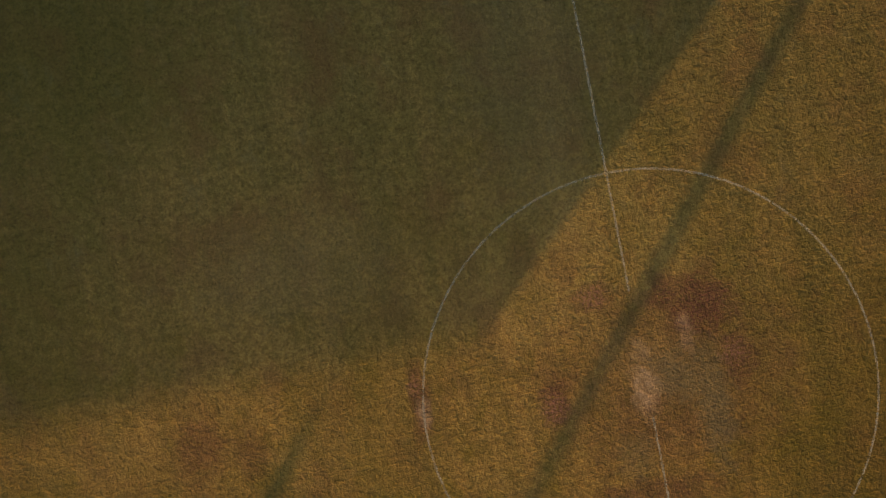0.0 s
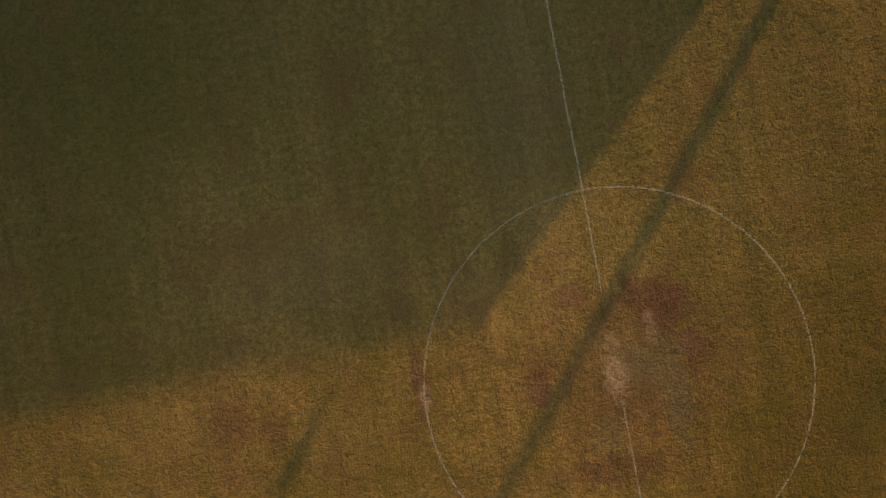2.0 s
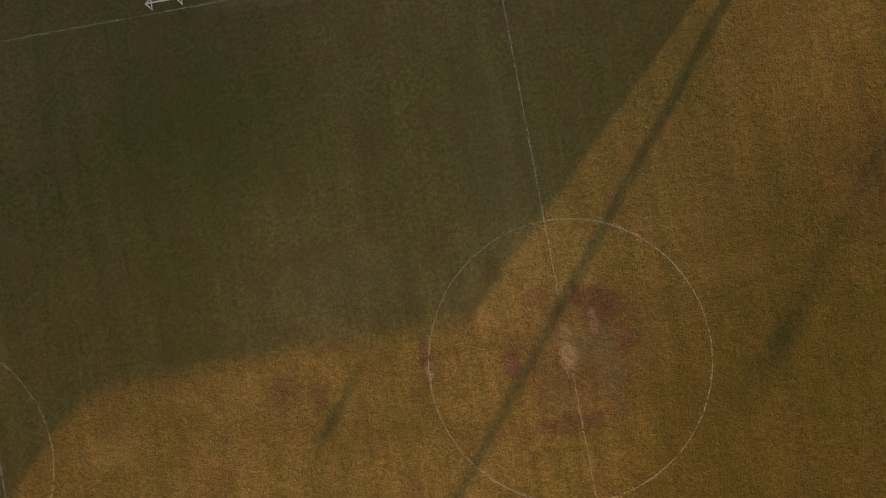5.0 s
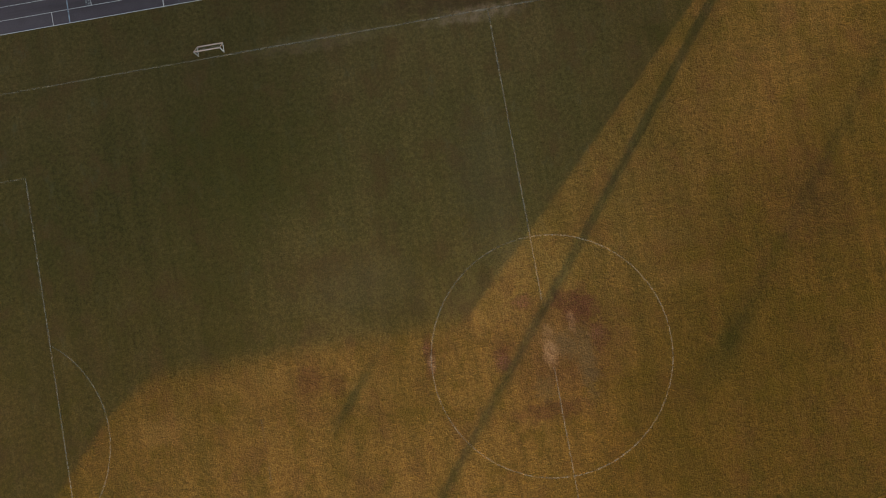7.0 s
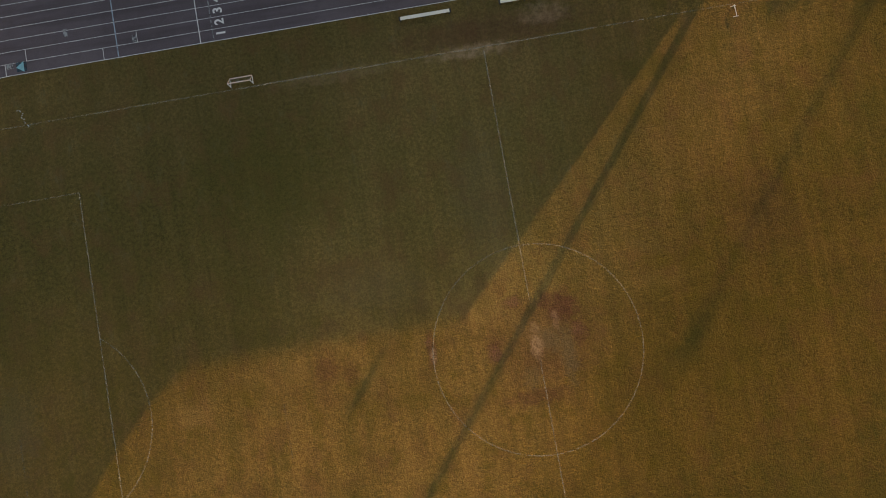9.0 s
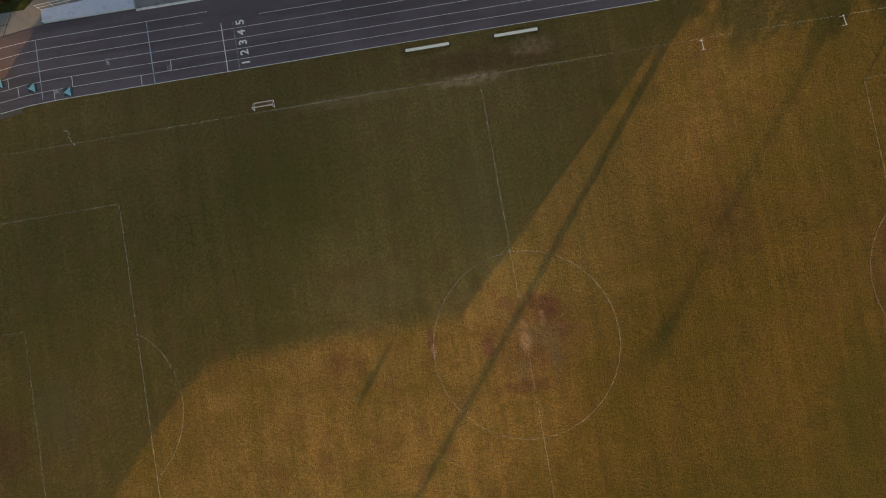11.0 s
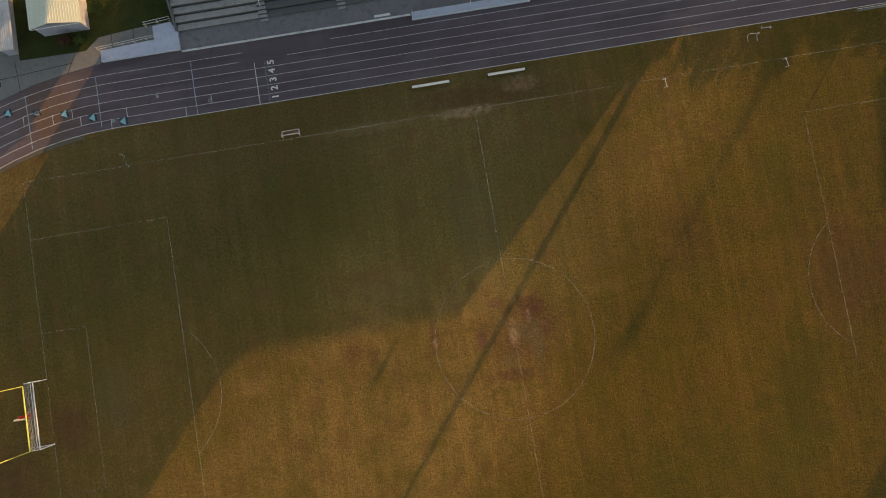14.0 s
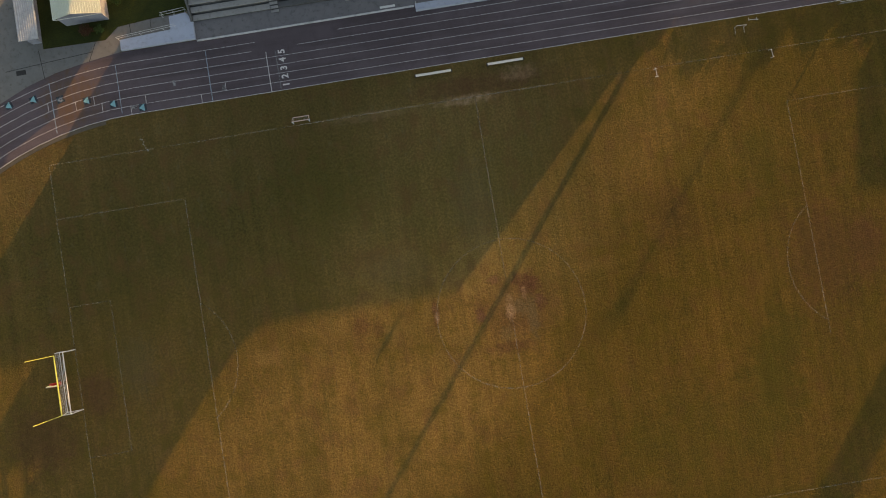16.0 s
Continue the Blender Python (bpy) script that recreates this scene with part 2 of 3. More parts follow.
def asphalt_material(name, a, b, crack=0.0):
    m = Nodes(name, 0.85)
    big, mid, fine = m.noise(0.12, 3.0), m.noise(1.1, 4.0, 0.6), m.noise(40.0, 2.0)
    c = m.mix(m.step(big, 0.35, 0.65), a, b)
    c = m.mix(m.step(mid, 0.45, 0.75, 0.0, 0.35), c, tuple(0.6 * v for v in a))
    c = m.mix(m.step(fine, 0.4, 0.7, 0.0, 0.4), c, tuple(1.6 * v for v in b))
    runs = m.noise(1.0, 4.0, 0.6, m.scaled(0.07, 0.8))
    c = m.mix(m.step(runs, 0.42, 0.68, 0.0, 0.45), c, tuple(0.62 * v for v in a))
    # orange of the sunlit strip painted over the left bend, in streaks
    sun_tint = m.blob(-49.5, 35.0, 4.5, 4.5, m.math("MULTIPLY", m.math("SUBTRACT", mid, 0.5), 1.5))
    c = m.mix(m.math("MULTIPLY", sun_tint, m.step(m.noise(1.0, 4.0, 0.6, m.scaled(1.6, 0.25)), 0.3, 0.65, 0.25, 0.75)), c, (0.14, 0.075, 0.036))
    return m.done(c, m.bump(fine, 0.006, 0.6))


def paint_material(name, colour, wear=0.5, scale=2.2, most=1.0):
    """Worn paint: the ground shows through where it has gone."""
    m = Nodes(name, 0.8)
    gone = m.step(m.math("ADD", m.math("MULTIPLY", m.noise(scale, 4.0, 0.7), 0.75), m.math("MULTIPLY", m.noise(13.0, 3.0), 0.35)), wear - 0.14, wear + 0.14, 0.0, most)
    m.done(m.mix(m.noise(3.0, 3.0), colour, tuple(0.7 * v for v in colour)))
    clear = m.tree.nodes.new("ShaderNodeBsdfTransparent")
    both = m.tree.nodes.new("ShaderNodeMixShader")
    m.put(both.inputs[0], gone)
    m.tree.links.new(clear.outputs[0], both.inputs[1])
    m.tree.links.new(m.bsdf.outputs[0], both.inputs[2])
    m.tree.links.new(both.outputs[0], m.tree.nodes["Material Output"].inputs[0])
    return m.mat


def concrete_material(name, a, b, stain=(0.10, 0.09, 0.08)):
    m = Nodes(name, 0.88)
    c = m.mix(m.noise(0.6, 4.0, 0.6), a, b)
    c = m.mix(m.step(m.noise(1.7, 5.0, 0.7), 0.5, 0.72, 0.0, 0.6), c, stain)
    c = m.mix(m.step(m.noise(22.0, 3.0), 0.4, 0.7, 0.0, 0.25), c, tuple(0.6 * v for v in a))
    return m.done(c, m.bump(m.noise(30.0, 3.0), 0.006, 0.5))


def plain_material(name, a, rough=0.5, metal=0.0, vary=0.25, scale=3.0):
    m = Nodes(name, rough, metal)
    c = m.mix(m.noise(scale, 4.0, 0.6), a, tuple((1 - vary) * v for v in a))
    c = m.mix(m.step(m.noise(scale * 9, 3.0), 0.55, 0.75, 0.0, 0.3), c, tuple(0.55 * v for v in a))
    return m.done(c, m.bump(m.noise(scale * 14, 2.0), 0.002, 0.3))


def leaf_material(name, a, b):
    m = Nodes(name, 0.7)
    return m.done(m.mix(m.geo.outputs["Random Per Island"], a, b))


GRASS = grass_material()
LAWN = lawn_material()
TRACK = asphalt_material("track_asphalt", (0.102, 0.075, 0.079), (0.132, 0.100, 0.104))
WALK = concrete_material("walkway_concrete", (0.275, 0.247, 0.242), (0.17, 0.155, 0.153), (0.07, 0.068, 0.065))
SEAT = concrete_material("grandstand_concrete", (0.43, 0.395, 0.365), (0.31, 0.29, 0.268))
SEAT_DARK = concrete_material("stained_grandstand_concrete", (0.17, 0.160, 0.155), (0.11, 0.105, 0.102), (0.08, 0.078, 0.075))
# shade of the gaps behind the seats put into a dark, stained concrete
RECESS = concrete_material("shaded_footwell", (0.14, 0.135, 0.13), (0.09, 0.087, 0.084), (0.03, 0.03, 0.03))
PALE = concrete_material("painted_concrete", (0.58, 0.60, 0.69), (0.47, 0.49, 0.56), (0.34, 0.34, 0.37))
PLAZA = concrete_material("plaza_concrete", (0.27, 0.25, 0.222), (0.15, 0.145, 0.136))
KERB = concrete_material("white_kerb_paint", (0.80, 0.75, 0.72), (0.60, 0.56, 0.54), (0.24, 0.22, 0.21))
DIRT = concrete_material("dirty_kerb_concrete", (0.17, 0.14, 0.105), (0.075, 0.062, 0.042), (0.035, 0.030, 0.018))
WALL = concrete_material("rendered_wall", (0.50, 0.47, 0.44), (0.42, 0.40, 0.38))
LILAC = concrete_material("lilac_render", (0.40, 0.40, 0.46), (0.33, 0.33, 0.38), (0.24, 0.23, 0.25))
CHALK = paint_material("chalk_line", (0.58, 0.48, 0.33), 0.46, 1.6, 0.40)
CHALK_FAINT = paint_material("faint_chalk_line", (0.55, 0.46, 0.31), 0.47, 1.2, 0.36)
CHALK_OLD = paint_material("old_chalk_trace", (0.42, 0.36, 0.25), 0.55, 0.9, 0.24)
LANE = paint_material("lane_paint", (0.90, 0.82, 0.77), 0.36, 1.2, 1.0)
LANE_WORN = paint_material("worn_lane_paint", (0.60, 0.57, 0.55), 0.50, 2.5, 0.6)
TEAL = paint_material("teal_paint", (0.26, 0.54, 0.58), 0.40)
TEAL_DARK = paint_material("dark_teal_paint", (0.05, 0.085, 0.105), 0.5)
BLUE_LINE = paint_material("blue_white_paint", (0.52, 0.62, 0.70), 0.49, 3.0, 0.85)
WHITE = plain_material("white_paint", (0.82, 0.78, 0.73), 0.5, 0.0, 0.12)
BENCH = plain_material("warm_white_bench_paint", (0.90, 0.81, 0.70), 0.5, 0.0, 0.12)
CREAM = plain_material("cream_paint", (0.72, 0.66, 0.48), 0.5)
YELLOW = plain_material("yellow_paint", (0.84, 0.80, 0.18), 0.4)
RED = plain_material("red_vinyl", (0.55, 0.03, 0.025), 0.5)
PINK = plain_material("faded_pink_paint", (0.86, 0.60, 0.50), 0.5)
DARK = plain_material("dark_steel", (0.06, 0.055, 0.05), 0.6, 0.4)
STEEL = plain_material("galvanised_steel", (0.42, 0.43, 0.45), 0.45, 0.7)
NET = plain_material("white_net_cord", (0.55, 0.55, 0.55), 0.8)
ROOF_CREAM = plain_material("cream_sheet_roof", (0.72, 0.74, 0.60), 0.55, 0.0, 0.18, 0.9)
ROOF_WHITE = plain_material("weathered_white_sheet_roof", (0.66, 0.67, 0.69), 0.55, 0.0, 0.6, 1.4)
BARK = plain_material("bark", (0.12, 0.085, 0.06), 0.9)
LEAF = leaf_material("green_leaves", (0.035, 0.07, 0.015), (0.09, 0.12, 0.025))
LEAF_RED = leaf_material("russet_leaves", (0.06, 0.022, 0.012), (0.11, 0.05, 0.02))


# ---- building blocks ----
def mesh_of(bm, name, material, smooth=False):
    me = bpy.data.meshes.new(name)
    bm.to_mesh(me)
    bm.free()
    me.materials.append(material)
    if smooth:
        for p in me.polygons:
            p.use_smooth = True
    return me


def part(name, bm, material, parent, label="", smooth=False):
    ob = new(name, mesh_of(bm, name, material, smooth))
    ob.parent = parent
    return tagged(ob, label)


def setting(name, bm, material, label="", category=""):
    return tagged(new(name, mesh_of(bm, name, material)), label, category, "", "structure")


def thing(name, label, category, at=(0, 0, 0), rz=0.0, group=""):
    ob = new(name)
    ob.matrix_basis = pose(*at, 0, 0, rz)
    return tagged(ob, label, category, group)


def box(bm, x0, x1, y0, y1, z0, z1, bevel=0.0):
    made = bmesh.ops.create_cube(bm, size=1.0, matrix=Matrix.LocRotScale(((x0 + x1) / 2, (y0 + y1) / 2, (z0 + z1) / 2), None, (x1 - x0, y1 - y0, z1 - z0)))
    if bevel:
        edges = {e for v in made["verts"] for e in v.link_edges}
        bmesh.ops.bevel(bm, geom=list(edges), offset=bevel, segments=1, affect="EDGES")
    return bm


def one_box(*a):
    return box(bmesh.new(), *a)


def rod(bm, a, b, r, sides=8, r2=None):
    a, b = Vector(a), Vector(b)
    turn = (b - a).to_track_quat("Z", "Y").to_matrix().to_4x4()
    bmesh.ops.create_cone(bm, cap_ends=True, segments=sides, radius1=r, radius2=r if r2 is None else r2, depth=(b - a).length,
                          matrix=Matrix.Translation((a + b) / 2) @ turn)
    return bm


def one_rod(*a):
    return rod(bmesh.new(), *a)


def strip(bm, points, width, z, height=0.0):
    """A flat band of that width along points (x, y)."""
    left, right = [], []
    for i, p in enumerate(points):
        a, b = points[max(0, i - 1)], points[min(len(points) - 1, i + 1)]
        d = Vector((b[0] - a[0], b[1] - a[1])).normalized()
        n = Vector((-d.y, d.x)) * (width / 2)
        left.append(bm.verts.new((p[0] + n.x, p[1] + n.y, z)))
        right.append(bm.verts.new((p[0] - n.x, p[1] - n.y, z)))
    for i in range(len(points) - 1):
        bm.faces.new((left[i], right[i], right[i + 1], left[i + 1]))
    return bm


def one_strip(points, width, z):
    return strip(bmesh.new(), points, width, z)


def sheet(points, z0, z1):
    """A slab whose outline is points (x, y), counter-clockwise."""
    bm = bmesh.new()
    top = [bm.verts.new((x, y, z1)) for x, y in points]
    low = [bm.verts.new((x, y, z0)) for x, y in points]
    bm.faces.new(top)
    for i in range(len(points)):
        j = (i + 1) % len(points)
        bm.faces.new((low[i], low[j], top[j], top[i]))
    return bm


def arc(cx, cy, r, a0, a1, n=48):
    return [(cx + r * math.cos(radians(a0 + (a1 - a0) * i / n)), cy + r * math.sin(radians(a0 + (a1 - a0) * i / n))) for i in range(n + 1)]


# ---- ground ----
bm = bmesh.new()
bmesh.ops.create_grid(bm, x_segments=20, y_segments=20, size=1500.0)
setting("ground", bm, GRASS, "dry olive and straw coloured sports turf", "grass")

# pitch markings, 4 mm above the turf
TOUCH, GOAL_L, PEN_L, PEN_R, GOAL_R = 27.2, -53.3, -37.4, 38.3, 54.4
marks = (
    ("halfway_line", [(0, TOUCH), (0, 9.2)], 0.14, CHALK), ("halfway_line", [(0, 9.1), (0, 4.3)], 0.12, CHALK), ("halfway_line", [(0, -0.9), (0, -27)], 0.12, CHALK),
    ("touchline", [(GOAL_L, TOUCH), (-22, TOUCH)], 0.12, CHALK_FAINT), ("touchline", [(-22, TOUCH), (10, TOUCH)], 0.16, CHALK),
    ("touchline", [(10, TOUCH), (GOAL_R, TOUCH)], 0.11, CHALK_FAINT),
    ("touchline", [(GOAL_L, -27.0), (GOAL_R, -27.0)], 0.11, CHALK_FAINT),
    ("goal_line", [(GOAL_L, TOUCH), (GOAL_L, -27)], 0.13, CHALK_FAINT),
    ("penalty_line", [(PEN_L, 20.4), (PEN_L, -20.2)], 0.13, CHALK), ("penalty_line", [(GOAL_L, 20.4), (PEN_L, 20.4)], 0.12, CHALK_FAINT),
    ("penalty_line", [(PEN_R, 20.4), (PEN_R, -9.0)], 0.13, CHALK_FAINT), ("penalty_line", [(PEN_R, 20.4), (GOAL_R, 20.4)], 0.12, CHALK_FAINT),
    ("goal_area_line", [(-48.2, 9.5), (-48.2, -8.9)], 0.12, CHALK_FAINT), ("goal_area_line", [(GOAL_L, 9.5), (-48.2, 9.5)], 0.11, CHALK_FAINT),
    ("goal_area_line", [(GOAL_L, -8.9), (-48.2, -8.9)], 0.11, CHALK_FAINT),
    ("centre_circle", arc(0, 0, 9.15, 0, 360, 120), 0.12, CHALK),
    ("penalty_arc", arc(-42.8, 0.4, 8.87, -52.5, 52.5, 40), 0.11, CHALK), ("penalty_arc", arc(43.6, 0.0, 8.9, 127, 233, 40), 0.12, CHALK_FAINT),
    ("old_line", [(-45.5, 16.7), (-45.5, 12.3)], 0.16, CHALK_OLD), ("old_line", [(-45.4, 0.0), (-45.4, -10.3)], 0.16, CHALK_OLD), ("old_line", [(-22.5, -0.9), (-22.5, -5.8)], 0.18, CHALK_OLD),
    ("corner_arc", arc(GOAL_L, TOUCH, 0.75, -90, 0, 10), 0.10, CHALK),
)
for i, (name, pts, w, material) in enumerate(marks):
    setting(name, one_strip(pts, 0.78 * w, 0.004 + 0.0005 * (i % 5)), material, "worn white chalk line on the turf", "line marking")

# running track: a straight and two bends round the pitch
X0, X1, CY, INNER, LANE_W = -41.9, 50.0, -7.5, 31.85, 1.085
R_IN = INNER - CY


def oval(off, n=40):
    """Outline of the track at that distance outside its inner edge, from the left bend over the straight to the right bend."""
    r = R_IN + off
    return arc(X0, CY, r, 270, 90, n) + arc(X1, CY, r, 90, -90, n)


def bend(off):
    r = R_IN + off
    return [p for p in arc(X0, CY, r, 180, 90, 60)]


bm = bmesh.new()
inner, outer = oval(0.0), oval(7.95)
vi, vo = [bm.verts.new((x, y, 0.02)) for x, y in inner], [bm.verts.new((x, y, 0.02)) for x, y in outer]
for i in range(len(inner) - 1):
    bm.faces.new((vo[i], vi[i], vi[i + 1], vo[i + 1]))
setting("running_track", bm, TRACK, "dark purplish grey asphalt running track", "track")
for k in range(7):
    off = LANE_W * k
    y = INNER + off
    if k < 5:
        pts = oval(off)
        setting("lane_line", one_strip(pts, 0.040 if k else 0.055, 0.026), LANE, "thin white painted lane line", "line marking")
    else:
        gap0, gap1 = (-26.6, -20.8) if k == 5 else (-26.0, -15.5)
        setting("lane_line", one_strip(bend(off) + [(gap0, y)], 0.040, 0.026), LANE, "thin white painted lane line", "line marking")
        setting("lane_line", one_strip([(gap1, y), (X1, y)] + arc(X1, CY, R_IN + off, 90, 0, 40), 0.040, 0.026), LANE, "thin white painted lane line", "line marking")
for x, y0, y1, w, material, label in (
    (-24.8, 31.9, 36.9, 0.075, LANE, "white painted finish line"), (-23.6, 31.95, 37.0, 0.09, LANE_WORN, "worn white painted cross line"),
    (-32.2, 31.9, 38.3, 0.10, BLUE_LINE, "pale blue and white cross line"), (-43.48, 32.1, 38.35, 0.08, BLUE_LINE, "pale blue and white cross line"),
):
    setting("cross_line", one_strip([(x, y0), (x, y1)], w, 0.030), material, label, "line marking")
setting("cross_line", one_strip([(-51.75, 31.0), (-51.9, 37.4)], 0.10, 0.030), BLUE_LINE, "pale blue and white cross line", "line marking")
for x, k in ((-33.5, 0), (-40.35, 1), (-30.35, 1), (-42.3, 0), (-45.8, 1), (-49.0, 2), (-46.7, 2), (-52.4, 3)):
    def drop(xx, off):
        return CY + math.sqrt(max(0.0, (R_IN + off) ** 2 - max(0.0, X0 - xx) ** 2))
    setting("lane_tick", one_strip([(x, drop(x, 1.1 * k)), (x, drop(x, 1.1 * k + 1.1))], 0.05, 0.031), LANE, "short white painted lane tick", "line marking")
for x, y, shade in ((-40.9, 32.5, TEAL), (-44.4, 33.5, TEAL), (-47.6, 34.45, TEAL), (-50.8, 35.1, LANE_WORN), (-54.1, 35.6, TEAL), (-57.2, 35.35, TEAL)):
    tilt = math.degrees(math.atan2(max(0.0, X0 - x), R_IN + 2))
    m = pose(x, y, 0, 0, 0, tilt)
    bm = sheet([(-0.42, -0.42), (0.50, -0.42), (0.50, 0.45), (-0.42, 0.45)], 0.0245, 0.0285)
    bmesh.ops.transform(bm, matrix=m, verts=bm.verts)
    setting("lane_arrow_field", bm, TEAL_DARK, "dark teal painted square on the track", "line marking")
    bm = sheet([(-0.44, 0.0), (0.24, -0.48), (0.24, 0.48)], 0.029, 0.033)
    bmesh.ops.transform(bm, matrix=m, verts=bm.verts)
    setting("lane_arrow", bm, shade, "teal painted lane arrow" if shade is TEAL else "faded white lane arrow", "line marking")
for i in range(5):
    text = bpy.data.curves.new("lane_number", "FONT")
    text.body, text.size, text.align_x, text.align_y = str(i + 1), 1.15, "CENTER", "CENTER"
    text.offset = 0.03
    text.materials.append(LANE)
    ob = new("lane_number", text)
    ob.matrix_basis = pose(-22.85, 32.5 + 1.05 * i, 0.033, 0, 0, 90)
    tagged(ob, "white painted lane number %d on the track" % (i + 1), "lane number", "", "structure")
for x, y, w, d in ((-30.6, 33.3, 0.35, 0.7), (-41.9, 32.7, 0.6, 0.5), (-36.6, 34.9, 0.35, 0.7)):
    setting("worn_mark", sheet([(x - w / 2, y - d / 2), (x + w / 2, y - d / 2), (x + w / 2, y + d / 2), (x - w / 2, y + d / 2)], 0.024, 0.027), LANE_WORN, "nearly worn-off white painted mark", "line marking")
# pale concrete slivers inside the bends
setting("apron", one_strip(arc(X0, CY, R_IN - 0.33, 95.5, 150, 40), 0.46, 0.018), DIRT, "stained concrete kerb strip inside the bend", "concrete")
setting("apron", sheet([(46.8, 31.36), (62.0, 31.36), (62.0, 31.52), (47.6, 31.52)], 0.0, 0.03), PLAZA, "stained concrete kerb strip inside the bend", "concrete")
setting("apron_line", one_strip([(47.2, 31.64), (62.0, 31.64)], 0.06, 0.012), LANE, "white painted line beside the apron", "line marking")

# ---- beyond the track: walkway, plaza, lawn ----
setting("pavement", sheet([(-33.0, 39.8), (60.0, 39.8), (60.0, 42.1), (-33.0, 42.1)], 0.0, 0.10), WALK, "grey concrete walkway in front of the grandstand", "pavement")
setting("kerb", one_box(-33.0, -5.6, 39.60, 39.80, 0.0, 0.16, 0.02), KERB, "white painted kerb along the track", "kerb")
plaza = [(-62.0, 34.0), (-58.2, 35.75), (-54.5, 37.4), (-50.9, 38.5), (-47.2, 39.2), (-42.4, 39.85), (-33.0, 39.85), (-33.0, 43.6), (-38.0, 43.4), (-42.5, 43.0), (-44.2, 41.6), (-52.0, 41.7), (-52.2, 52.0), (-62.0, 52.0)]
setting("plaza", sheet(plaza, 0.0, 0.05), PLAZA, "pale stained concrete plaza beside the track", "pavement")
for a, b in (((-57.0, 39.6), (-46.0, 40.4)), ((-52.3, 37.8), (-52.6, 41.6)), ((-41.0, 41.6), (-41.0, 43.2)), ((-38.4, 42.2), (-38.4, 43.4)), ((-46.6, 39.2), (-45.5, 41.5))):
    setting("slab_joint", one_strip([a, b], 0.07, 0.054), DARK, "dark joint between concrete slabs", "joint")


setting("drain_cover", one_box(-55.7, -54.5, 38.9, 39.5, 0.03, 0.056, 0.005), DARK, "dark metal drain cover in the plaza", "drain cover")


def platform(x0, x1, y0, y1, y2, h):
    p = thing("ramp_platform", "pale lilac-white painted concrete ramp platform", "platform")
    part("deck", sheet([(x0, y0), (x1, y0), (x1, y2), (x0, y1)], 0.0, h), PALE, p)
    part("edge_kerb", one_box(x0, x1, y0 - 0.06, y0 + 0.10, h, h + 0.10, 0.02), PALE, p)
    return p


p = platform(-42.3, -33.05, 39.86, 41.15, 41.62, 0.45)
part("landing", sheet([(-35.9, 41.48), (-33.05, 41.62), (-33.0, 42.2), (-33.8, 43.3), (-35.9, 43.1)], 0.0, 0.45), PALE, p)
for y0, y1 in ((41.35, 41.95),):
    for z in (0.5, 0.95):
        part("handrail", one_rod((-42.6, y0, z), (-35.2, y1 - 0.1, z), 0.022), WHITE, p, "white tube handrail")
for i in range(6):
    x = -42.5 + 1.45 * i
    part("rail_post", one_rod((x, 41.3 + 0.06 * i, 0.0), (x, 41.3 + 0.06 * i, 0.95), 0.02), WHITE, p, "white tube rail post")
for y in (43.2, 43.5):
    part("handrail", one_rod((-36.8, y, 0.95), (-33.6, y + 0.2, 1.0), 0.025), WHITE, p, "white tube handrail")
    for x in (-36.7, -35.2, -33.7):
        part("rail_post", one_rod((x, y + 0.06, 0.0), (x, y + 0.06, 0.97), 0.022), WHITE, p)
p = platform(-5.5, 8.7, 38.95, 39.8, 39.8, 0.5)
for x in (-5.4, 1.6, 8.6):
    part("post", one_rod((x, 39.7, 0.0), (x, 39.7, 1.2), 0.03), WHITE, p)
board = thing("board", "short white board lying on the walkway edge", "board")
part("plank", one_box(-9.9, -8.0, 40.0, 40.28, 0.10, 0.16, 0.01), WHITE, board)

# ---- grandstand ----
stand = thing("grandstand", "grey concrete grandstand with stepped seating rows", "grandstand")
ROWS_N, DEPTH, RISE, FRONT = 12, 0.82, 0.42, 42.1
aisles = [-22.8 + 9.3 * i for i in range(6)]
edges = [-33.0] + [v for a in aisles for v in (a - 0.55, a + 0.55)] + [33.0]
for i in range(ROWS_N):
    y0, z1 = FRONT + DEPTH * i, 0.45 + RISE * i
    for j in range(0, len(edges), 2):
        x0, x1 = edges[j], edges[j + 1]
        row = part("tier", one_box(x0, x1, y0, y0 + DEPTH + 0.02, 0.0, z1 - 0.12), RECESS, stand, "dark footwell with painted-in shade")
        part("seat_slab", one_box(x0, x1, y0 - 0.03, y0 + DEPTH - 0.15, z1 - 0.118, z1, 0.015), SEAT if j == 0 else SEAT_DARK, row, "pale concrete seat slab" if j == 0 else "stained dark seat slab")
for a in aisles:
    for i in range(2 * ROWS_N):
        y0 = FRONT - 0.45 + DEPTH * i / 2
        step = part("aisle_step", one_box(a - 0.54, a + 0.54, y0, y0 + DEPTH / 2 + 0.01, 0.0, 0.21 + RISE / 2 * i), RECESS, stand)
        part("step_slab", one_box(a - 0.5, a + 0.5, y0 - 0.02, y0 + DEPTH / 2 - 0.10, 0.21 + RISE / 2 * i, 0.25 + RISE / 2 * i), SEAT, step, "pale concrete step slab")
    part("handrail", one_rod((a, FRONT + 0.8, 1.6), (a, FRONT + 8.5, 1.6 + 8.5 * RISE / DEPTH - 0.4), 0.035), WHITE, stand, "white tube handrail")
    for i in range(5):
        y = FRONT + 1.0 + 1.8 * i
        part("rail_post", one_rod((a, y, 0.4 + (y - FRONT) * RISE / DEPTH - 0.4), (a, y, 1.55 + (y - FRONT - 0.8) * RISE / DEPTH), 0.028), WHITE, stand)
